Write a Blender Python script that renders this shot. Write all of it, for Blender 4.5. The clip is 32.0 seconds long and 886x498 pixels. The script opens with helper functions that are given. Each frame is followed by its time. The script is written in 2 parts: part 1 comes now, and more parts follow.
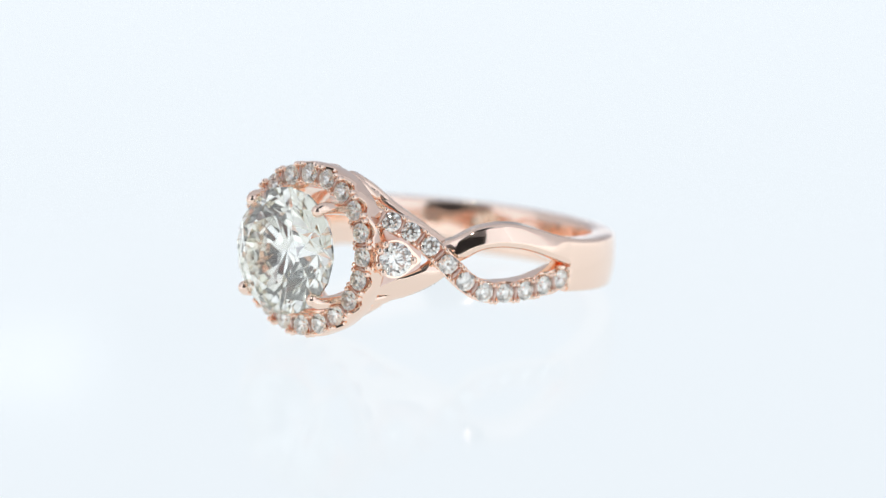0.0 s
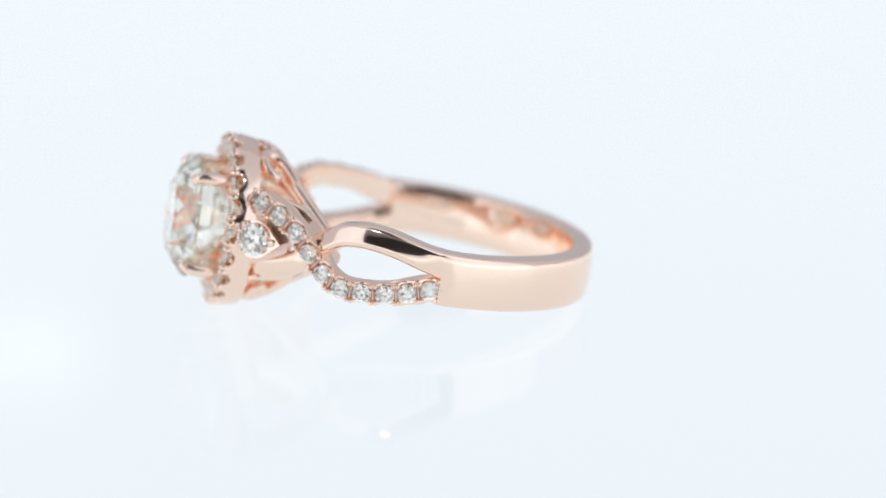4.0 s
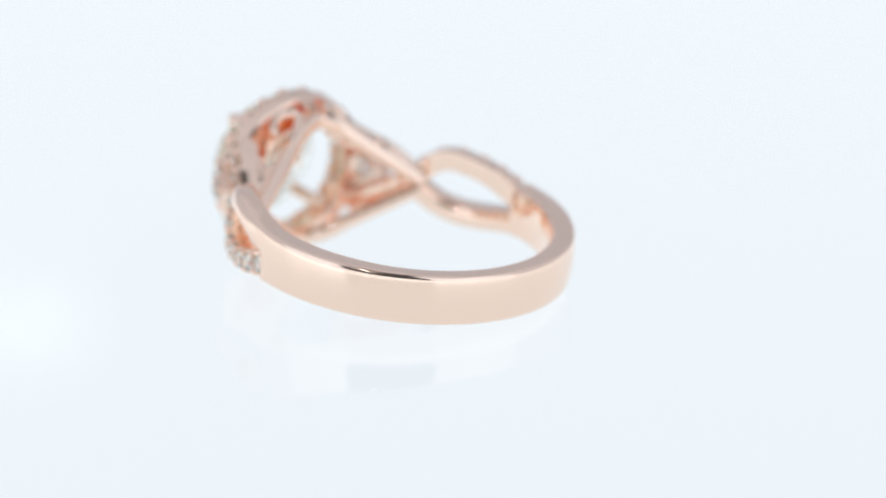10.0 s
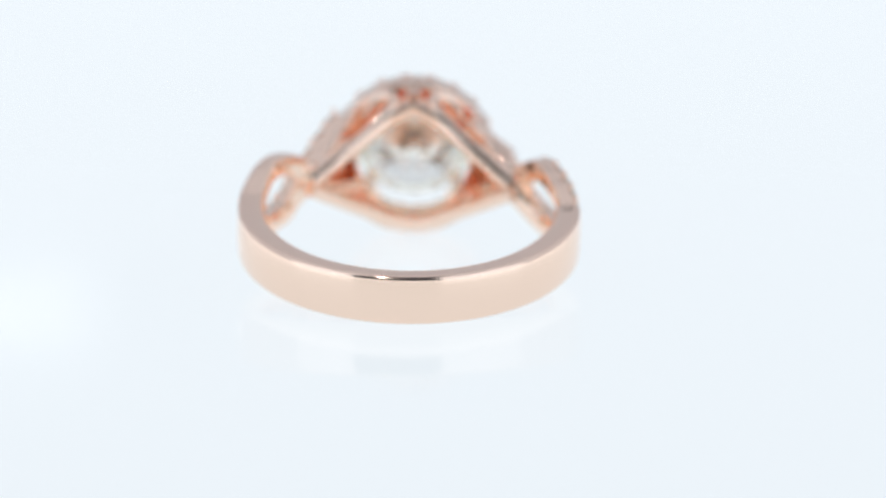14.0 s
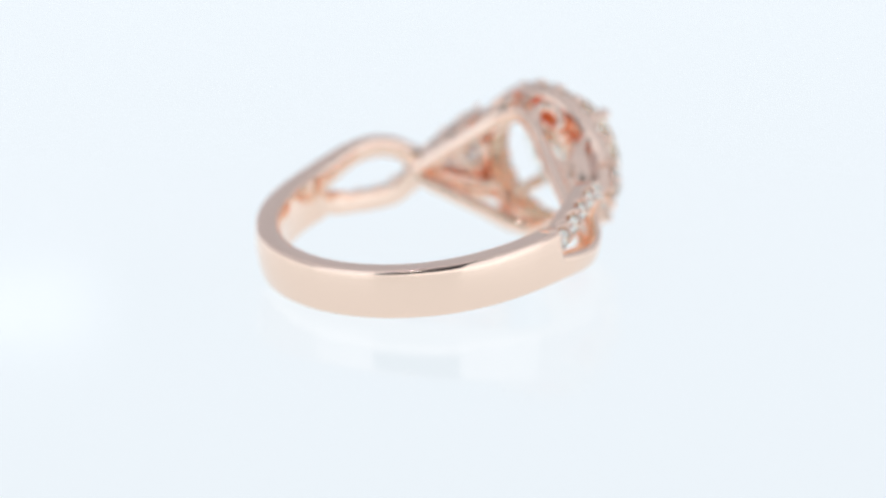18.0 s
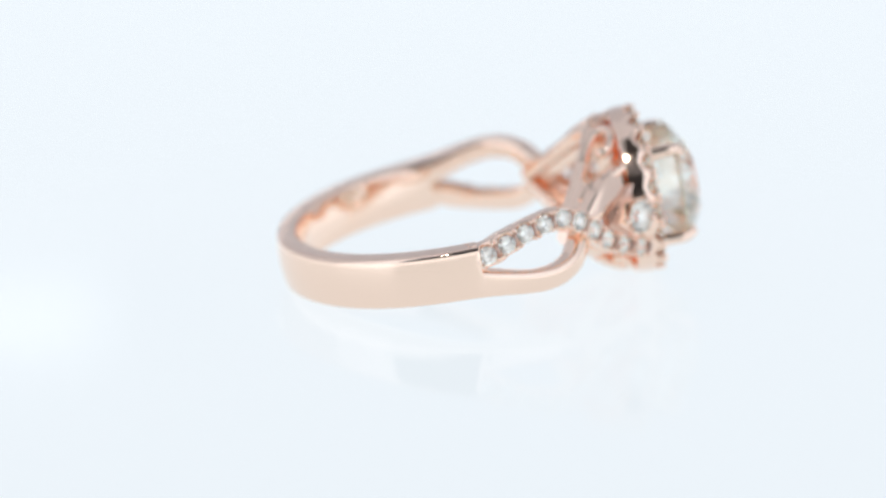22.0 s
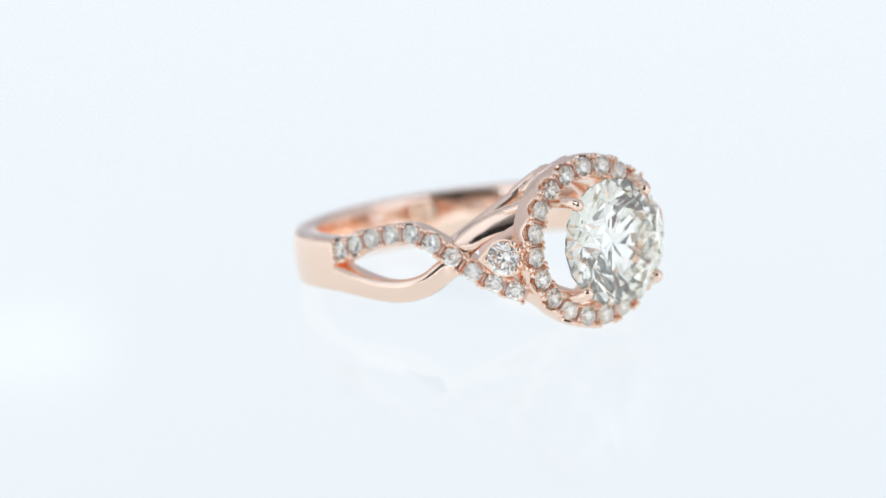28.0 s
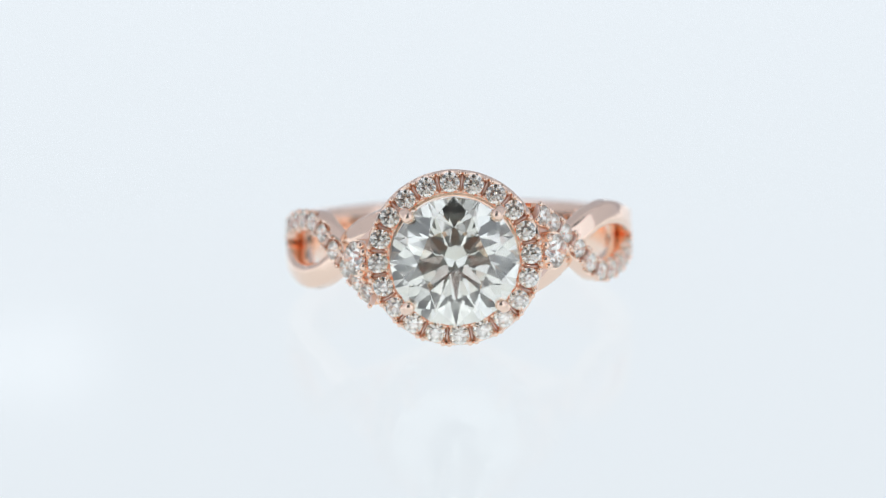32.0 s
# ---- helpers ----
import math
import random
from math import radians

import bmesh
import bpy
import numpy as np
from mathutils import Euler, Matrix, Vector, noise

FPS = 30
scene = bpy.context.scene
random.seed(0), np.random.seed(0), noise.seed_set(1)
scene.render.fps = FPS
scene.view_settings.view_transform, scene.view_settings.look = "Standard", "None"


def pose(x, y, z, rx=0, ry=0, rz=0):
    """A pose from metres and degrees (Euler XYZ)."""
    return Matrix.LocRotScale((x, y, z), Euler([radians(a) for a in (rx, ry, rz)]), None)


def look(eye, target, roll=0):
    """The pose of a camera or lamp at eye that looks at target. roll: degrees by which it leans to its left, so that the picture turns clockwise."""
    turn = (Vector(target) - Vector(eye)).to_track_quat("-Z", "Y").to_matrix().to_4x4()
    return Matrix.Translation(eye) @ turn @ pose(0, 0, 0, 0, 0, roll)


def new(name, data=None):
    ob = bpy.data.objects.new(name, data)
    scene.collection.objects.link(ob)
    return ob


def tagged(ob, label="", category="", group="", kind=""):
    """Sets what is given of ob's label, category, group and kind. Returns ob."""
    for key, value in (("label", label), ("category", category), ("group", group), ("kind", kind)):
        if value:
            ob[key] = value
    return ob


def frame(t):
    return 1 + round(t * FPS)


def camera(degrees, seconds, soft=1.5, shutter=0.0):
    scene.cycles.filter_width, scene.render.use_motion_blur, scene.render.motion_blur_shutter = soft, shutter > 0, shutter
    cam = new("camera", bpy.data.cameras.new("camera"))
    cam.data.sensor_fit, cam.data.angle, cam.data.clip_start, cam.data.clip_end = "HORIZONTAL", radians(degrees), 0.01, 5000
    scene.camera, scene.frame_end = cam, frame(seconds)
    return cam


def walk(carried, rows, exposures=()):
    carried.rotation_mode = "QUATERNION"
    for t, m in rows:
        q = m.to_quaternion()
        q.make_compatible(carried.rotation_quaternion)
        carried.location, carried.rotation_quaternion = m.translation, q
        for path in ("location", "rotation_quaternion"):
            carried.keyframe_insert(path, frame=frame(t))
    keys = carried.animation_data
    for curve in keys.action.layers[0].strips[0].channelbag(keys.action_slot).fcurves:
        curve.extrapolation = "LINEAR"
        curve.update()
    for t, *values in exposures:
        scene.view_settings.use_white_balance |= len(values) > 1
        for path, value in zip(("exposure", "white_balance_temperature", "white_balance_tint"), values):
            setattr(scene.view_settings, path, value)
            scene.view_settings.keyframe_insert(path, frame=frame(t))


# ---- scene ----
# A rose gold halo ring turns slowly on a glowing acrylic turntable, among unseen panels added to light it.
# The ring's own space: millimetres, +x towards the centre stone, z along the finger hole, origin near the band's centre.
MM = 0.001
RATE = 10.0125                      # degrees a second, clockwise seen from above
SHIFT = 13.03                       # puts the turntable's top at z = 0

# ---- camera ----
cam = camera(9.835, 32.0, soft=1.2)
EYE = Vector((0, -0.29065, 0.07975))
CAM_ROWS = Matrix(((0.99998285, 0.0055964, -0.00172479), (-0.00311129, 0.25819178, -0.96608867), (-0.00496129, 0.96607747, 0.25820476)))
still = Matrix.Translation(EYE) @ CAM_ROWS.to_4x4()
walk(cam, [(0, still), (32, still)], exposures=[(0, 0.0), (31.9, 0.0), (32, -0.1)])
scene.cycles.max_bounces, scene.cycles.glossy_bounces, scene.cycles.transmission_bounces = 24, 20, 24
cam.data.dof.use_dof = True
cam.data.dof.focus_distance = 0.2878
cam.data.dof.aperture_fstop = 24

# ---- light ----
world = bpy.data.worlds.new("dark_studio")
scene.world = world
world.use_nodes = True
world.node_tree.nodes["Background"].inputs[0].default_value = (0.5, 0.55, 0.65, 1)
world.node_tree.nodes["Background"].inputs[1].default_value = 0.03


def area_lamp(name, m, sx, sy, power, colour, round_shape=False):
    data = bpy.data.lights.new(name, "AREA")
    data.shape = "ELLIPSE" if round_shape else "RECTANGLE"
    data.size, data.size_y, data.energy, data.color = sx, sy, power, colour
    ob = new(name, data)
    ob.matrix_world = m
    return ob


area_lamp("led_spot_lamp", look((-0.085, -0.235, 0.36), (0, 0, 0.003)), 0.014, 0.014, 0.17, (1.0, 0.98, 0.95), True)


# ---- materials ----
def material(name):
    m = bpy.data.materials.new(name)
    m.use_nodes = True
    nt = m.node_tree
    return m, nt, nt.nodes["Principled BSDF"]


def noise_bump(nt, bsdf, scale, strength, dist):
    tex = nt.nodes.new("ShaderNodeTexNoise")
    tex.inputs["Scale"].default_value, tex.inputs["Detail"].default_value = scale, 4
    co = nt.nodes.new("ShaderNodeTexCoord")
    nt.links.new(co.outputs["Object"], tex.inputs["Vector"])
    bump = nt.nodes.new("ShaderNodeBump")
    bump.inputs["Strength"].default_value, bump.inputs["Distance"].default_value = strength, dist
    nt.links.new(tex.outputs["Fac"], bump.inputs["Height"])
    nt.links.new(bump.outputs["Normal"], bsdf.inputs["Normal"])
    return tex


def gold(name, colour, rough, scratch):
    m, nt, b = material(name)
    b.inputs["Metallic"].default_value = 1
    b.inputs["Base Color"].default_value = (*colour, 1)
    tex = noise_bump(nt, b, 900, scratch, 0.00002)
    ramp = nt.nodes.new("ShaderNodeMapRange")
    ramp.inputs["To Min"].default_value, ramp.inputs["To Max"].default_value = rough * 0.6, rough * 1.5
    nt.links.new(tex.outputs["Fac"], ramp.inputs["Value"])
    nt.links.new(ramp.outputs["Result"], b.inputs["Roughness"])
    return m


GOLD = gold("polished_rose_gold", (0.99, 0.752, 0.61), 0.1, 0.05)
# Rougher gold for the recesses, its colour darkened to stand in for shade.
GOLD_SHADED = gold("shaded_rose_gold", (0.78, 0.565, 0.485), 0.3, 0.2)


def diamond(name, tint, polish):
    m = bpy.data.materials.new(name)
    m.use_nodes = True
    nt = m.node_tree
    nt.nodes.clear()
    out = nt.nodes.new("ShaderNodeOutputMaterial")
    g = nt.nodes.new("ShaderNodeBsdfGlass")
    g.inputs["Color"].default_value = (*tint, 1)
    g.inputs["Roughness"].default_value = polish
    g.inputs["IOR"].default_value = 2.417
    nt.links.new(g.outputs[0], out.inputs["Surface"])
    return m


DIAMOND = diamond("clear_diamond", (1.0, 0.998, 0.974), 0.035)
MELEE = diamond("small_diamond", (0.998, 0.992, 0.972), 0.015)


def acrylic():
    m, nt, b = material("glowing_white_acrylic")
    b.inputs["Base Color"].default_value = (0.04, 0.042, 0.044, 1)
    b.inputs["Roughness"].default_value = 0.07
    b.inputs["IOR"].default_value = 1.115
    # Most of the plate's white is this emission; no lamp stands below.
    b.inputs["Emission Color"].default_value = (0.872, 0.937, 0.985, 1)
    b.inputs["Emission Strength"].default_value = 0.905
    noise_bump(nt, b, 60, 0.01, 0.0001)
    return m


def plain(name, colour, rough, scale=40, strength=0.1, dist=0.0005):
    m, nt, b = material(name)
    tex = noise_bump(nt, b, scale, strength, dist)
    mix = nt.nodes.new("ShaderNodeMixRGB")
    mix.inputs[1].default_value = (*(c * 0.94 for c in colour), 1)
    mix.inputs[2].default_value = (*colour, 1)
    nt.links.new(tex.outputs["Fac"], mix.inputs[0])
    nt.links.new(mix.outputs[0], b.inputs["Base Color"])
    b.inputs["Roughness"].default_value = rough
    return m


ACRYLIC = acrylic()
FABRIC = plain("white_tent_fabric", (0.82, 0.83, 0.86), 0.9, 900, 0.2, 0.0004)
BASE = plain("grey_laminate", (0.5, 0.51, 0.53), 0.5)
DARK = plain("grey_wall_paint", (0.24, 0.235, 0.235), 0.8)


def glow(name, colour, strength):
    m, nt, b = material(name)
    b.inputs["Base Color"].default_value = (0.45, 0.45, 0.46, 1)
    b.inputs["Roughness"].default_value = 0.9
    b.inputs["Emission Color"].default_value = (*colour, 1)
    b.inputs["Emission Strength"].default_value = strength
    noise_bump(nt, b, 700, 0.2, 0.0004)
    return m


# Emission for unseen panels that light the ring, strengths tuned by its reflections.
FILL_BRIGHT = glow("bright_fill_panel", (0.82, 0.9, 1.0), 0.85)
FILL_DIM = glow("dim_fill_panel", (0.85, 0.88, 1.0), 0.25)
FILL_MID = glow("mid_fill_panel", (0.86, 0.9, 1.0), 0.4)
# Grey without emission, for the panel that the polished edges reflect as dark.
DARK_PANEL = plain("dark_reflection_panel", (0.2, 0.2, 0.205), 0.9, 900, 0.2, 0.0004)
# Emission for the strip below the gap, to lift what the band reflects.
FILL_SILL = glow("sill_fill_panel", (0.88, 0.94, 1.0), 0.7)
TUBE, tube_nt, tube_b = material("glowing_diffuser")
tube_b.inputs["Emission Color"].default_value = (0.95, 0.98, 1, 1)
tube_b.inputs["Emission Strength"].default_value = 2.4


# ---- mesh helpers ----
def mesh_of(name, bm, mat, smooth=True):
    me = bpy.data.meshes.new(name)
    bmesh.ops.recalc_face_normals(bm, faces=bm.faces[:])
    for f in bm.faces:
        f.smooth = smooth
    bm.to_mesh(me)
    bm.free()
    if smooth:
        me.set_sharp_from_angle(angle=radians(38))
    me.materials.append(mat)
    return me


def part(name, bm, mat, parent, label="", smooth=True):
    ob = new(name, mesh_of(name, bm, mat, smooth))
    ob.parent = parent
    return tagged(ob, label)


def put(name, me, parent, m, label=""):
    ob = new(name, me)
    ob.parent = parent
    ob.matrix_basis = m
    return tagged(ob, label)


def frame_at(p, normal, up=(0, 0, 1), size=1.0):
    """A matrix at p (mm) whose z axis is the normal."""
    n = Vector(normal).normalized()
    x = Vector(up).cross(n)
    if x.length < 1e-4:
        x = Vector((1, 0, 0)).cross(n)
    x.normalize()
    y = n.cross(x)
    m = Matrix((x, y, n)).transposed().to_4x4()
    return Matrix.Translation(Vector(p) * MM) @ m @ Matrix.Diagonal((size, size, size, 1))


def box(bm, lo, hi):
    r = bmesh.ops.create_cube(bm, size=1)
    for v in r["verts"]:
        v.co = Vector([lo[i] + (v.co[i] + 0.5) * (hi[i] - lo[i]) for i in range(3)])


def catmull(pts, n):
    """n points a span along a smooth curve through pts (numpy rows)."""
    p = np.array(pts, float)
    p = np.vstack([2 * p[0] - p[1], p, 2 * p[-1] - p[-2]])
    out = []
    for i in range(1, len(p) - 2):
        for k in range(n):
            t = k / n
            out.append(0.5 * (2 * p[i] + (p[i + 1] - p[i - 1]) * t + (2 * p[i - 1] - 5 * p[i] + 4 * p[i + 1] - p[i + 2]) * t * t
                              + (3 * p[i] - p[i - 1] - 3 * p[i + 1] + p[i + 2]) * t ** 3))
    out.append(p[-2])
    return np.array(out)


def rounded(w, d, r, n=4, crown=0.0, inner=0.0, mid=0):
    """A rectangle with round corners: across -w/2..w/2, depth -d..0. crown, inner: how far the outer and the inner face bulge; mid: points along each."""
    pts = []
    bulge = lambda x: 1 - (2 * x / w) ** 2
    for cx, cy, a0 in ((w / 2 - r, -r, 0), (-w / 2 + r, -r, 90), (-w / 2 + r, -d + r, 180), (w / 2 - r, -d + r, 270)):
        for k in range(n + 1):
            a = radians(a0 + 90 * k / n)
            x = cx + r * math.cos(a)
            pts.append((x, cy + r * math.sin(a) + (crown if a0 < 180 else -inner) * bulge(x)))
        if a0 in (0, 180):
            for k in range(1, mid + 1):
                x = cx * (1 - 2 * k / (mid + 1))
                pts.append((x, crown * bulge(x) if a0 == 0 else -d - inner * bulge(x)))
    return pts


def loft(bm, sections, closed=False, caps=True):
    rings = [[bm.verts.new(Vector(p) * MM) for p in s] for s in sections]
    n = len(rings[0])
    for i in range(len(rings) - (0 if closed else 1)):
        a, b = rings[i], rings[(i + 1) % len(rings)]
        for k in range(n):
            bm.faces.new((a[k], a[(k + 1) % n], b[(k + 1) % n], b[k]))
    if caps and not closed:
        bm.faces.new(rings[0])
        bm.faces.new(rings[-1][::-1])


def sections(rows, r=0.14, n=6, crown=0.0, corner=4, groove=None, scallop=0.0, upright=False, inner=0.0, mid=0, edge=0.0, arch=0.0):
    """Rows: x, y, z of the outer face's middle, nx, ny, nz its normal, width, depth. groove: width and depth of a channel in the outer face. edge, arch: the corner radius and the crown reached after the first rows."""
    c = catmull(rows, n)
    secs = []
    for i in range(len(c)):
        tan = Vector(c[min(i + 1, len(c) - 1), :3] - c[max(i - 1, 0), :3]).normalized()
        nor = Vector(c[i, 3:6])
        nor = (nor - tan * nor.dot(tan)).normalized()
        side = tan.cross(nor)
        if c.shape[1] > 8:
            n0 = Vector(c[i, 3:6]).normalized()
            up = (Vector((0, 0, 1)) - n0 * n0.z).normalized()
            side = side.lerp(up, min(max(c[i, 8], 0), 1)).normalized()
            nor = (Vector(c[i, 3:6]) - side * Vector(c[i, 3:6]).dot(side)).normalized()
        f = min(i / (3.5 * n), 1) if edge else 0
        prof = rounded(c[i, 6], c[i, 7], r + (edge - r) * f if edge else r, corner, crown + (arch - crown) * f, inner, mid)
        if groove:
            gw, gd = groove
            prof = prof[:corner + 1] + [(gw / 2, 0), (gw / 2 - 0.12, -gd), (0.12 - gw / 2, -gd), (-gw / 2, 0)] + prof[corner + 1:]
        dip = scallop * (0.5 + 0.5 * math.cos(2 * math.pi * i / n))
        sec = [Vector(c[i, :3]) + side * a + nor * (b - dip if b > -0.3 else b) for a, b in prof]
        if upright:
            flat = Vector((nor.x, nor.y, 0)).normalized()
            across = side - flat * side.dot(flat)
            sec = [Vector(c[i, :3]) + across * a + flat * b if b < -0.5 * c[i, 7] else p for p, (a, b) in zip(sec, prof)]
        secs.append(sec)
    return secs


def tube(bm, pts, rad, n=6, seg=8):
    c = catmull([(*p, q) for p, q in zip(pts, rad)], n)
    secs = []
    ref = Vector((0.3, 0.2, 0.93)).normalized()
    for i in range(len(c)):
        tan = Vector(c[min(i + 1, len(c) - 1), :3] - c[max(i - 1, 0), :3]).normalized()
        x = (ref - tan * ref.dot(tan)).normalized()
        ref = x
        y = tan.cross(x)
        secs.append([Vector(c[i, :3]) + (x * math.cos(6.2832 * k / seg) + y * math.sin(6.2832 * k / seg)) * c[i, 3] for k in range(seg)])
    loft(bm, secs)


def brilliant(name, mat, table=0.56, crown=0.31, pav=0.862, star=0.763, low=0.23, girdle=0.045):
    """A round brilliant of radius 1 mm, girdle at z = 0, table up."""
    bm = bmesh.new()
    V = lambda r, a, z: bm.verts.new(Vector((r * math.cos(radians(a)), r * math.sin(radians(a)), z)) * MM)
    h, g = crown, girdle / 2
    tab = [V(table, 45 * k, h + g) for k in range(8)]
    zs = h * (1 - (star * math.cos(radians(22.5)) - table) / (1 - table))
    st = [V(star, 45 * k + 22.5, zs + g) for k in range(8)]
    up = [V(1, 22.5 * k, g) for k in range(16)]
    dn = [V(1, 22.5 * k, -g) for k in range(16)]
    zl = -pav * (1 - low * math.cos(radians(22.5)))
    lo = [V(low, 45 * k + 22.5, zl - g) for k in range(8)]
    cu = V(0, 0, -pav - g)
    F = bm.faces.new
    F(tab)
    for k in range(8):
        j = (k + 1) % 8
        F((tab[k], st[k], tab[j]))
        F((tab[k], st[k - 1], up[2 * k], st[k]))
        F((st[k], up[2 * k], up[2 * k + 1]))
        F((st[k], up[2 * k + 1], up[(2 * k + 2) % 16]))
        F((lo[k], dn[2 * k + 1], dn[2 * k]))
        F((lo[k], dn[(2 * k + 2) % 16], dn[2 * k + 1]))
        F((cu, lo[k - 1], dn[2 * k], lo[k]))
    for k in range(16):
        j = (k + 1) % 16
        F((up[k], dn[k], dn[j], up[j]))
    return mesh_of(name, bm, mat, False)


# ---- the room, the table and the added light panels ----
def slab(name, lo, hi, mat, label, kind="structure"):
    bm = bmesh.new()
    box(bm, lo, hi)
    ob = new(name, mesh_of(name, bm, mat, False))
    return tagged(ob, label, kind=kind)


slab("floor", (-0.9, -0.9, -0.06), (0.9, 0.7, -0.03), BASE, "grey laminate table surface")
slab("ceiling", (-0.9, -0.9, 0.9), (0.9, 0.7, 0.93), DARK, "grey studio ceiling")
slab("wall_south", (-0.9, -0.93, -0.03), (0.9, -0.9, 0.9), DARK, "grey painted studio wall")
slab("wall_north", (-0.9, 0.7, -0.03), (0.9, 0.73, 0.9), DARK, "grey painted studio wall")
slab("wall_west", (-0.93, -0.9, -0.03), (-0.9, 0.7, 0.9), DARK, "grey painted studio wall")
slab("wall_east", (0.9, -0.9, -0.03), (0.93, 0.7, 0.9), DARK, "grey painted studio wall")
# unseen glowing panels added round the turntable; their front leaves a lens gap
slab("backdrop", (-0.3, 0.32, -0.03), (0.3, 0.324, 0.446), FILL_DIM, "unseen glowing panel behind the ring, added to light it")
slab("wall_fill_west_front", (-0.304, -0.27, -0.03), (-0.3, -0.06, 0.446), FILL_BRIGHT, "unseen glowing side panel, added to light the ring")
slab("wall_fill_east_front", (0.3, -0.27, -0.03), (0.304, -0.06, 0.446), FILL_BRIGHT, "unseen glowing side panel, added to light the ring")
slab("wall_fill_west", (-0.304, -0.06, -0.03), (-0.3, 0.324, 0.446), FILL_MID, "unseen glowing side panel, added to light the ring")
slab("wall_fill_east", (0.3, -0.06, -0.03), (0.304, 0.324, 0.446), FILL_MID, "unseen glowing side panel, added to light the ring")
slab("ceiling_fill_front_west", (-0.304, -0.27, 0.446), (-0.1, -0.02, 0.45), FILL_MID, "unseen glowing top panel, added to light the ring")
slab("ceiling_fill_front_east", (0.1, -0.27, 0.446), (0.304, -0.02, 0.45), FILL_MID, "unseen glowing top panel, added to light the ring")
slab("ceiling_fill", (-0.304, -0.02, 0.446), (0.304, 0.324, 0.45), FILL_MID, "unseen glowing top panel, added to light the ring")
# The gap's edges are set by the dark reflections on the gold.
slab("wall_fill_front_west", (-0.304, -0.274, -0.03), (-0.2, -0.27, 0.45), FILL_BRIGHT, "unseen glowing front panel, added to light the ring")
slab("wall_fill_front_east", (0.105, -0.274, -0.03), (0.304, -0.27, 0.45), FILL_BRIGHT, "unseen glowing front panel, added to light the ring")
# Unseen unlit panel, added so the band's edges reflect dark.
slab("wall_dark_header", (-0.2, -0.274, 0.175), (0.105, -0.27, 0.45), DARK_PANEL, "unseen grey panel over the lens gap, added to darken reflections")
# Unseen glowing strip, added to brighten the band's mirror image in the plate.
slab("wall_fill_sill", (-0.2, -0.274, -0.03), (0.105, -0.27, 0.02), FILL_SILL, "unseen glowing strip under the lens gap, added to brighten reflections")

light_bar = new("light_bar")
tagged(light_bar, "slim white light bar on the back panel", "lamp")
bm = bmesh.new()
box(bm, (-0.2, 0.309, 0.0911), (-0.042, 0.316, 0.0925))
part("diffuser", bm, TUBE, light_bar, "glowing diffuser", smooth=False)
bm = bmesh.new()
box(bm, (-0.2, 0.316, 0.0906), (-0.03, 0.3205, 0.0942))
part("housing", bm, FABRIC, light_bar, smooth=False)


def disc(name, r, z0, z1, bevel, mat, parent, label=""):
    bm = bmesh.new()
    secs = []
    for k in range(96):
        a = 2 * math.pi * k / 96
        prof = [(0.01, z0), (r, z0), (r, z1 - bevel), (r - bevel * 0.3, z1 - bevel * 0.3), (r - bevel, z1), (0.01, z1)]
        secs.append([(q * math.cos(a), q * math.sin(a), z) for q, z in prof])
    loft(bm, secs, closed=True)
    return part(name, bm, mat, parent, label, smooth=False)


turntable = tagged(new("turntable"), "glossy white acrylic turntable that glows", "turntable")
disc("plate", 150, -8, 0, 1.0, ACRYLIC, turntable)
disc("drive_base", 90, -29.4, -8, 1.0, BASE, turntable)

# ---- the ring ----
ring = tagged(new("diamond_ring"), "rose gold ring with a round diamond, diamond halo and twisted shank", "ring")
CX = 0.54
FLIP = Matrix.Rotation(math.pi, 4, "X")     # the other side is this one turned about the head's axis


def both(name, me, m=None, label="", parent=None):
    m = m or Matrix()
    p = parent or ring
    a = put(name, me, p, m, label)
    b = put(name, me, p, FLIP @ m, label)
    return a, b


def polar(a, r, z):
    return (CX + r * math.cos(radians(a)), r * math.sin(radians(a)), z)


# the shank: a flat band behind, which narrows at a step on each side into a plain strand that runs under the crossing to the halo
TOP = [(180, 1.5), (118, 1.5), (106, 1.49), (96, 1.51), (87.4, 1.6), (80, 1.86), (73, 2.2), (66, 2.46), (59, 2.48), (52, 2.2), (46.5, 1.62), (42.5, 0.95)]


def top_edge(a):
    x = np.array([-q[0] for q in TOP])
    y = np.array([q[1] for q in TOP])
    return float(np.mean([np.interp(-a + d, x, y) for d in (-4, -2, 0, 2, 4)]))


def low_edge(a):
    return -1.5 + 0.04 * min(max((106 - a) / 19, 0), 1)


PLAIN = [(87.4, 10.03, 1.58), (84, 10.025, 1.5), (80, 10.015, 1.46), (73, 10.0, 1.42), (66, 10.03, 1.42), (59, 10.05, 1.4), (52, 10.03, 1.36), (46.5, 9.9, 1.35), (42.5, 9.75, 1.4)]
rows = []
for a, r, w in PLAIN:
    rows.append((*polar(a, r, top_edge(a) - w / 2), math.cos(radians(a)), math.sin(radians(a)), max(0.28 * min((86 - a) / 18, 1), 0.04), w, 1.1 + 0.3 * min(max((a - 65) / 20, 0), 1), min(max((a - 46) / 14, 0), 1)))
for p, az, w, nz in (((8.35, 6.25, -0.6), 42, 1.35, -0.3), ((9.2, 5.5, -1.32), 43, 1.45, -0.4), ((10.15, 4.6, -1.76), 43, 1.6, -0.42), ((11.15, 3.65, -2.0), 43, 1.7, -0.42)):
    rows.append((*p, math.cos(radians(az)), math.sin(radians(az)), nz, w, 1.0, 0))
half = []
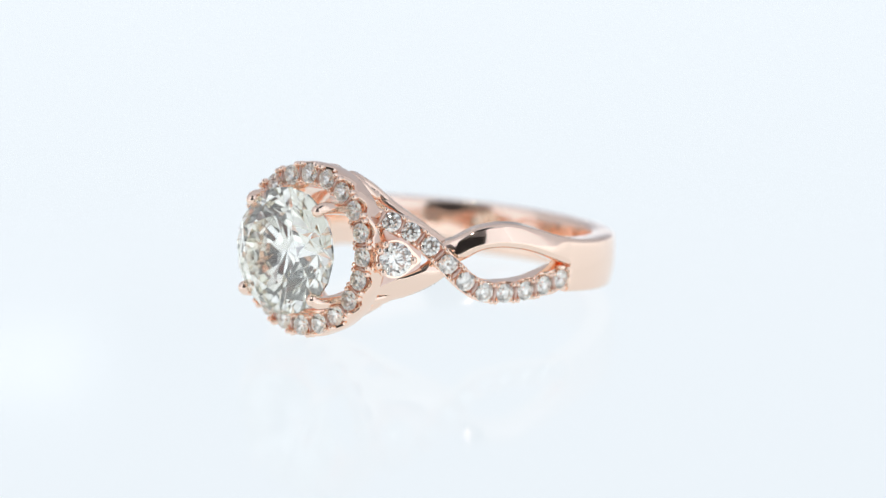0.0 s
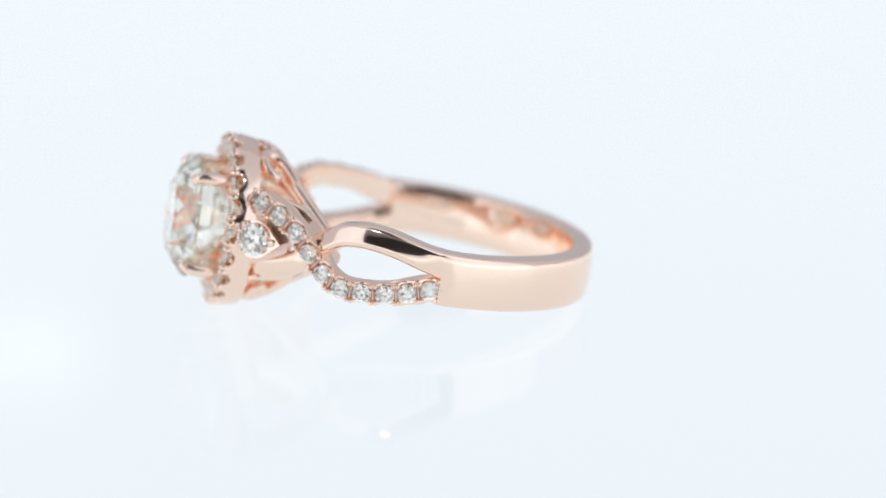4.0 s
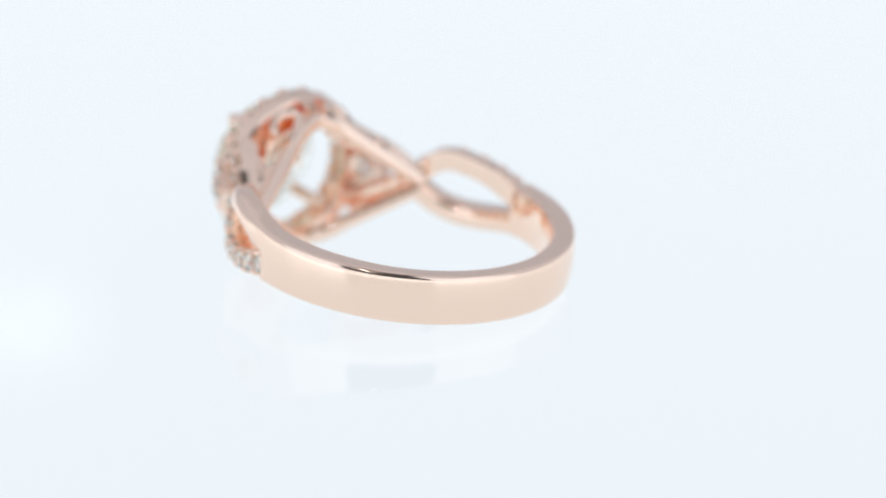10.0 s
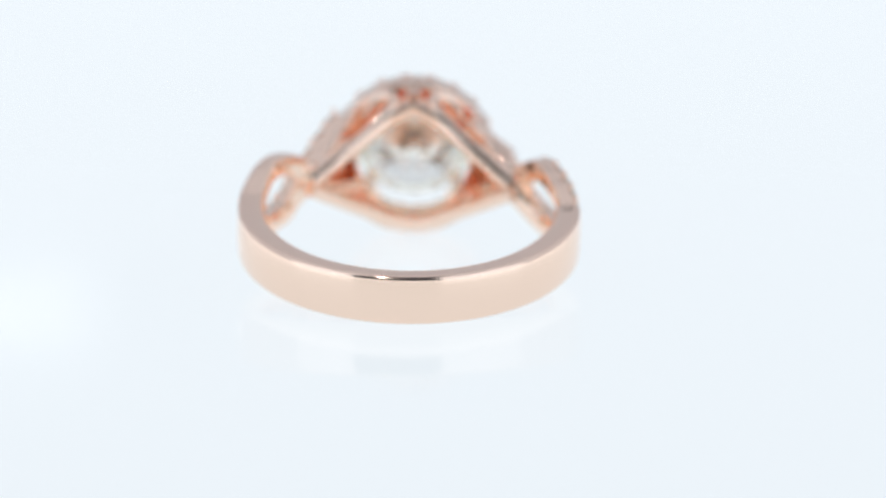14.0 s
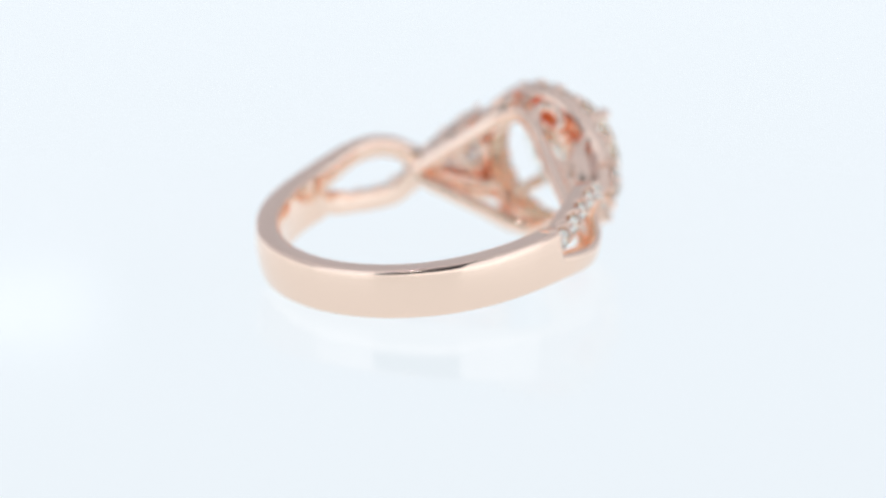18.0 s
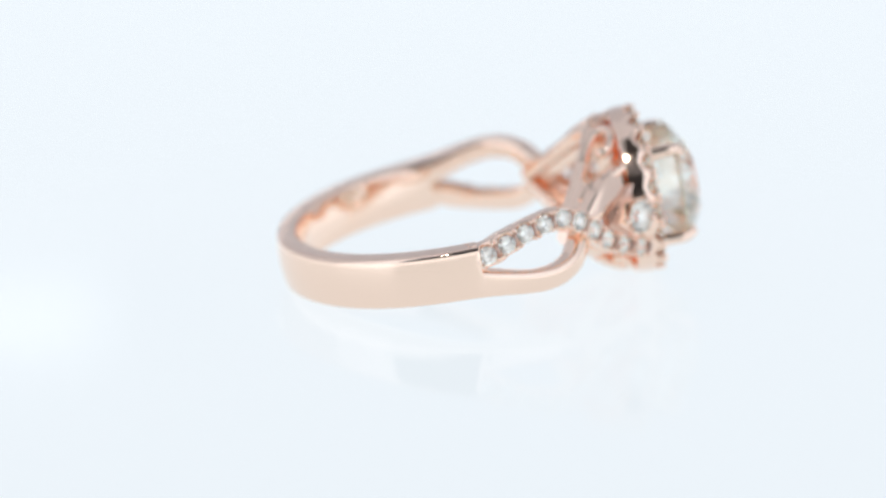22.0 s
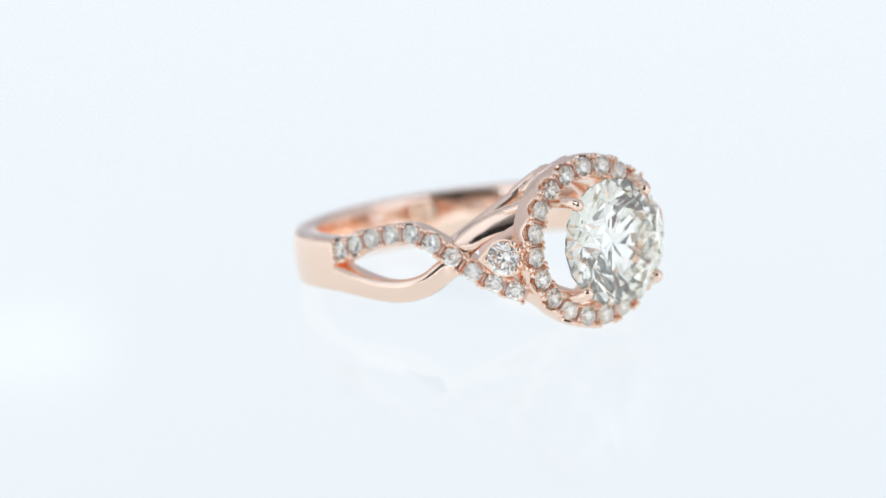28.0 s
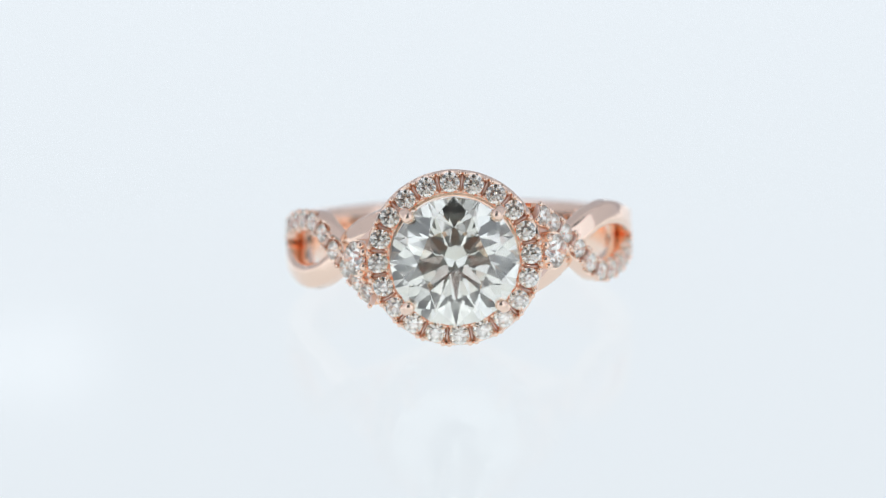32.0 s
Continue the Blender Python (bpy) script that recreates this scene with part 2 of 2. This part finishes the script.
for k in range(61):
    a = 180 - 92.5 * k / 60
    n = Vector((math.cos(radians(a)), math.sin(radians(a)), 0))
    t = top_edge(a)
    b = low_edge(a)
    half.append([Vector(polar(a, 10.0 - 0.08 * min(max((a - 90) / 30, 0), 1), (t + b) / 2)) + Vector((0, 0, p)) + n * q for p, q in rounded(t - b, 1.1 + 0.3 * math.sin(radians(a)) ** 2, 0.22, 5, 0.06 + 0.1 * min(max((a - 90) / 30, 0), 1), 0.13, 7)])
half += sections(rows, 0.22, 6, 0.016, 5, upright=True, inner=0.14, mid=7, edge=0.3, arch=0.1)
turn_index = list(reversed(range(19))) + list(reversed(range(19, 38)))
other = [[FLIP @ sec[k] for k in turn_index] for sec in half]
bm = bmesh.new()
loop = other[:0:-1] + half
for sec in loop:
    for p in sec:
        p.z -= 0.13 * min(max((4 - p.x) / 10, 0), 1)     # lowers the back of the band to fit the camera's view
loft(bm, loop)
part("shank", bm, GOLD, ring, "flat polished band that divides into plain strands")

# pave strand: its stones' places and the way they face
PAVE = [(11.0, 5.02, 2.13), (9.95, 5.6, 1.61), (8.98, 6.32, 0.88), (8.18, 7.06, -0.08), (7.32, 7.72, -0.99),
        (6.3, 8.32, -1.57), (5.12, 8.86, -1.58), (3.86, 9.32, -1.42), (2.67, 9.68, -1.12), (1.45, 9.88, -0.76)]


def pave_normal(k):
    a = radians(40 + 46 * k / 9)
    return Vector((math.cos(a), math.sin(a), 0.12 if k < 3 else -0.08)).normalized()


rows = []
pts = [(11.26, 4.84, 2.24), *PAVE, (0.5, 9.97, -0.8)]
for i, p in enumerate(pts):
    k = min(max(i - 1, 0), 9)
    n = pave_normal(k)
    q = Vector(p) - n * (0.1 if k < 8 else 0.03)
    rows.append((*q, *n, 1.22 if k < 8 else 1.44 if i < len(pts) - 1 else 1.46, 1.05 if k > 3 else 1.4))
bm = bmesh.new()
loft(bm, sections(rows, 0.1, 8, 0, 4, (0.86, 0.7), 0.28))
pave_mesh = mesh_of("pave_strand", bm, GOLD)
strands = both("pave_strand", pave_mesh, label="strand set with a row of small diamonds")

# the stones
BIG = brilliant("centre_diamond", DIAMOND)
SMALL = brilliant("small_diamond", MELEE, table=0.58)

bm = bmesh.new()
bmesh.ops.create_uvsphere(bm, u_segments=12, v_segments=8, radius=MM)
BEAD = mesh_of("bead", bm, GOLD)
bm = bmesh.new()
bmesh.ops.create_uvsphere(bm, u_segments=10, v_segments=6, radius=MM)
BRIDGE = mesh_of("bridge", bm, GOLD_SHADED)

for strand in strands:
    for k, p in enumerate(PAVE):
        n = pave_normal(k)
        put("small_diamond", SMALL, strand, frame_at(Vector(p) - n * 0.07, n, size=0.56))
    line = catmull([(*p, *pave_normal(k)) for k, p in enumerate(PAVE)], 2)
    ends = [line[0] * 2 - line[1]] + [line[i] for i in range(1, len(line), 2)] + [line[-1] * 2 - line[-2]]
    for i, e in enumerate(ends):
        a = ends[max(i - 1, 0)]
        b = ends[min(i + 1, len(ends) - 1)]
        tan = Vector(b[:3] - a[:3]).normalized()
        n = Vector(e[3:]).normalized()
        side = tan.cross(n).normalized()
        for s in (-0.48, 0.48):
            for k in (-0.13, 0.13) if 0 < i < len(ends) - 1 else (0.05,) if i == 0 else (-0.12,):
                put("bead", BEAD, strand, frame_at(Vector(e[:3]) + side * s + tan * k - n * 0.04, n, size=0.15))
        put("bridge", BRIDGE, strand, frame_at(Vector(e[:3]) - n * 0.17, n, side) @ Matrix.Diagonal((0.12, 0.5, 0.26, 1)))

# halo
XH, RH, ZH = 12.4, 4.29, -0.1
bm = bmesh.new()
secs = []
for k in range(320):
    a = 2 * math.pi * k / 320
    d = 0.42 * (0.5 + 0.5 * math.cos(20 * (a - radians(92.4))))
    prof = [(3.72, 11.5), (4.55, 10.95), (4.72, 10.85), (4.84, 10.95), (4.95, 11.6), (4.95, 12.1 - d), (4.88, 12.28 - d), (4.74, 12.32 - d), (4.6, 11.65), (3.98, 11.65), (3.84, 12.32 - d), (3.75, 12.3 - d), (3.66, 12.2 - d), (3.66, 11.6)]
    secs.append([(x, r * math.cos(a), ZH + r * math.sin(a)) for r, x in prof])
loft(bm, secs, closed=True)
halo = part("halo", bm, GOLD, ring, "round halo set with twenty small diamonds")
for k in range(20):
    a = radians(92.4 - 18 * k)
    put("small_diamond", SMALL, halo, frame_at((XH, RH * math.cos(a), ZH + RH * math.sin(a)), (1, 0.05 * math.cos(a), 0.05 * math.sin(a)), size=0.575))
    b = a + radians(9)
    put("bridge", BRIDGE, halo, frame_at((XH - 0.15, RH * math.cos(b), ZH + RH * math.sin(b)), (1, 0, 0), (0, math.cos(b), math.sin(b))) @ Matrix.Diagonal((0.11, 0.5, 0.24, 1)))
    for r, turn, s in ((RH + 0.52, 2.0, 0.18), (RH + 0.52, -2.0, 0.18), (RH - 0.47, 2.2, 0.155), (RH - 0.47, -2.2, 0.155)):
        c = b + radians(turn)
        put("bead", BEAD, halo, frame_at((XH - 0.03, r * math.cos(c), ZH + r * math.sin(c)), (1, 0, 0), size=s) @ Matrix.Diagonal((1, 1, 1.6, 1)))

# centre stone and its basket
XG = 14.12
put("centre_diamond", BIG, ring, frame_at((XG, 0.05, ZH), (1, 0, 0), size=3.62), "large round brilliant-cut diamond")
for y, z in ((2.5, 2.52), (2.62, -2.55), (-2.5, -2.52), (-2.62, 2.55)):
    d = Vector((0, y, z - ZH)).normalized()
    P = lambda x, r: Vector((x, 0, ZH)) + d * r
    bm = bmesh.new()
    tube(bm, [P(10.4, 3.2), P(11.0, 3.35), P(12.2, 3.65), P(13.4, 3.78), P(14.05, 3.76), P(14.42, 3.6)], [0.34, 0.36, 0.38, 0.38, 0.36, 0.3], 5, 12)
    prong = part("prong", bm, GOLD, ring, "claw prong")
    put("tip", BEAD, prong, frame_at(P(14.36, 3.55), (1, 0, 0), size=0.37))
bm = bmesh.new()
secs = []
for k in range(64):
    a = 2 * math.pi * k / 64
    secs.append([(x, r * math.cos(a), ZH + r * math.sin(a)) for r, x in ((3.3, 10.3), (3.5, 10.3), (3.6, 10.7), (3.66, 11.6), (3.5, 11.6))])
loft(bm, secs, closed=True)
part("basket_ring", bm, GOLD, ring)


# skirts between the inner rails and the halo
def along(p, s):
    """The point at s, from 0 to 1, on the polyline p."""
    f = s * (len(p) - 1)
    i = min(int(f), len(p) - 2)
    return Vector(p[i]).lerp(Vector(p[i + 1]), f - i)


RAIL = catmull([(6.6, 6.2, 0.5), (7.4, 4.8, 1.45), (8.2, 3.4, 2.4), (9.1, 1.7, 3.5), (9.65, 0, 4.15)], 16)
RIM = catmull([(7.9, 6.1, 1.0), (9.3, 5.1, 1.9), (11.1, 3.8, 2.5), (11.5, 2.4, 3.95), (11.5, 0, 4.66)], 16)


def rail_at(s):
    return along(RAIL, s)


def rim_at(s):
    return along(RIM, s)


def skirt():
    """The wall from rail to rim in one quarter, pierced by an arched opening and a small slot."""
    bm = bmesh.new()
    vs = [0.06 * j / 2 for j in range(3)] + [0.06 + 0.86 * j / 16 for j in range(1, 17)] + [0.96, 1.0]
    NA, NB, tail = 22, 30, [0.88, 0.9, 0.92, 0.94, 0.96, 0.98, 1.0]

    def columns(v):
        e = abs((v - 0.49) / 0.43)
        first, last = 0.33 + 0.14 * e ** 2, 0.86 - 0.1 * max(e - 0.5, 0) ** 2
        return [first * k / NA for k in range(NA)] + [first + (last - first) * k / NB for k in range(NB + 1)] + tail

    NS, NV = NA + NB + len(tail), len(vs) - 1
    out, inn = {}, {}
    for j, v in enumerate(vs):
        for i, s in enumerate(columns(v)):
            p = rail_at(s).lerp(rim_at(s), v)
            o = (p - Vector((p.x, 0, 0))).normalized()
            out[i, j] = bm.verts.new(p * MM)
            inn[i, j] = bm.verts.new((p - o * 0.55) * MM)

    def solid(i, j):
        if not (0 <= i < NS and 0 <= j < NV):
            return False
        wide = NA <= i < NA + NB and 2 <= j < 18
        slot = NS - 5 <= i < NS - 2 and 7 <= j < 14
        return not (wide or slot)

    for i in range(NS):
        for j in range(NV):
            if not solid(i, j):
                continue
            bm.faces.new((out[i, j], out[i + 1, j], out[i + 1, j + 1], out[i, j + 1]))
            bm.faces.new((inn[i, j], inn[i, j + 1], inn[i + 1, j + 1], inn[i + 1, j]))
            for di, dj, p, q in ((-1, 0, (i, j), (i, j + 1)), (1, 0, (i + 1, j), (i + 1, j + 1)), (0, -1, (i, j), (i + 1, j)), (0, 1, (i, j + 1), (i + 1, j + 1))):
                if not solid(i + di, j + dj):
                    bm.faces.new((out[p], out[q], inn[q], inn[p]))
    return mesh_of("gallery_wall", bm, GOLD)


def wall_pt(s, v, lift=0.0):
    p = rail_at(s).lerp(rim_at(s), v)
    return p + (p - Vector((p.x, 0, 0))).normalized() * lift


wall = skirt()
mirror = Matrix.Diagonal((1, 1, -1, 1))
both("gallery_wall", wall)
both("gallery_wall", wall, mirror)
# a scroll curls in each opening
bm = bmesh.new()
path = [wall_pt(a, b, c) for a, b, c in ((0.62, 0.0, -0.1), (0.74, 0.03, 0.0), (0.83, 0.16, 0.06), (0.86, 0.36, 0.1), (0.84, 0.54, 0.1), (0.76, 0.62, 0.08), (0.68, 0.56, 0.04), (0.645, 0.44, 0.02), (0.665, 0.36, 0.02))]
tube(bm, path, [0.3, 0.32, 0.34, 0.36, 0.34, 0.31, 0.28, 0.28, 0.3], 5, 12)
scroll = mesh_of("scroll", bm, GOLD)
# a thick lip along the opening's lower edge
bm = bmesh.new()
path = [wall_pt(a, b, c) for a, b, c in ((0.2, 0.35, -0.02), (0.3, 0.4, 0.04), (0.36, 0.56, 0.06), (0.41, 0.74, 0.06), (0.5, 0.92, 0.02), (0.6, 1.0, -0.1))]
tube(bm, path, [0.16, 0.24, 0.28, 0.28, 0.26, 0.2], 5, 10)
lip = mesh_of("lip", bm, GOLD)
both("scroll", scroll)
both("scroll", scroll, mirror)
both("lip", lip)
both("lip", lip, mirror)
bm = bmesh.new()
rail = [rail_at(s / 12) for s in range(13)]
rail += [Vector((p.x, -p.y, p.z)) for p in rail[-2::-1]]
loft(bm, sections([(*p, 0, p.y, p.z, 0.78, 0.62) for p in rail], 0.18, 3, 0.12, inner=0.2, mid=5))
both("inner_rail", mesh_of("inner_rail", bm, GOLD), label="arched rail under the head")

# a small stone in the peak of each rail
both("peak_diamond", SMALL, frame_at((10.45, 0, 4.5), (-0.3, 0, 0.95), (0, 1, 0), 0.5), "small diamond set in the arch")
for y, x in ((0.42, 10.05), (-0.42, 10.05), (0.42, 10.85), (-0.42, 10.85)):
    both("bead", BEAD, frame_at((x, y, 4.42 + (x - 10.45) * 0.3), (-0.3, 0, 0.95), (0, 1, 0), 0.15))

# side stones in teardrop settings
SIDE, SAZ = Vector((11.05, 5.51, 0.11)), 57
sn = Vector((math.cos(radians(SAZ)), math.sin(radians(SAZ)), 0))
st = Vector((-math.sin(radians(SAZ)), math.cos(radians(SAZ)), 0))


def teardrop(r, tip, n=40):
    pts = []
    a0 = math.acos(r / tip)
    for k in range(n):
        a = a0 + (2 * math.pi - 2 * a0) * k / (n - 1)
        pts.append((r * math.cos(a), r * math.sin(a)))
    return pts + [(tip, 0)]


bm = bmesh.new()
o, i_ = teardrop(1.08, 1.6), teardrop(0.93, 1.28)
secs = [[SIDE + st * o[k][0] + Vector((0, 0, o[k][1])) + sn * 0.05, SIDE + st * o[k][0] * 0.95 + Vector((0, 0, o[k][1])) * 0.95 - sn * 1.4,
         SIDE + st * i_[k][0] * 0.9 + Vector((0, 0, i_[k][1])) * 0.9 - sn * 1.4, SIDE + st * i_[k][0] + Vector((0, 0, i_[k][1])) + sn * 0.05] for k in range(len(o))]
loft(bm, secs, closed=True)
settings = both("side_setting", mesh_of("side_setting", bm, GOLD), label="teardrop setting with a small round diamond")
# a pierced gold plate behind each side stone, between the two strands
bm = bmesh.new()
corners = [(1.75, 0.55), (1.75, -0.55), (-1.3, -2.15), (-1.3, 2.0)]
secs = []
for k in range(48):
    a = 2 * math.pi * k / 48
    d = Vector((math.cos(a), math.sin(a)))
    reach = 9.0
    for i in range(4):
        p, q = Vector(corners[i]), Vector(corners[(i + 1) % 4])
        e = q - p
        den = d.x * e.y - d.y * e.x
        if abs(den) > 1e-6:
            u = (p.x * e.y - p.y * e.x) / den
            v = (p.x * d.y - p.y * d.x) / den
            if u > 0 and -0.001 <= v <= 1.001:
                reach = min(reach, u)
    at = lambda r, depth: SIDE + st * (d.x * r) + Vector((0, 0, d.y * r)) - sn * depth
    hole = min(0.86, reach - 0.1)
    secs.append([at(reach, 0.75), at(reach, 1.3), at(hole, 1.3), at(hole, 0.75)])
loft(bm, secs, closed=True)
both("side_plate", mesh_of("side_plate", bm, GOLD_SHADED))
for s in settings:
    put("side_diamond", SMALL, s, frame_at(SIDE + sn * 0.2, sn, size=0.97))
    for a, b in ((-0.62, 0.76), (-0.62, -0.76), (1.05, 0.0), (-0.9, 0.4), (-0.9, -0.4)):
        put("bead", BEAD, s, frame_at(SIDE + st * a + Vector((0, 0, b)) + sn * 0.12, sn, size=0.24))


# ---- what turns ----
def ring_pose(t):
    a = -RATE * (t - 32)
    off = Matrix.Rotation(radians(a), 3, "Z") @ Vector((1.475, -0.5356, 0))
    place = Vector((off.x, off.y, 16.0196 - SHIFT)) * MM
    return Matrix.Translation(place) @ pose(0, 0, 0, 0, 0, -91.597 + a) @ pose(0, 0, 0, 0, -9.455, 0) @ pose(0, 0, 0, 1.123, 0, 0)


def turntable_pose(t):
    a = radians(-RATE * (t + 0.5))
    lean = Matrix.Rotation(radians(-0.29), 4, "X")
    return Matrix.Translation((0, 0, -0.00011)) @ Matrix.Rotation(a, 4, "Z") @ lean


def motions():
    walk(ring, [(t, ring_pose(t)) for t in range(33)])
    walk(turntable, [(t, turntable_pose(t)) for t in range(33)])


motions()
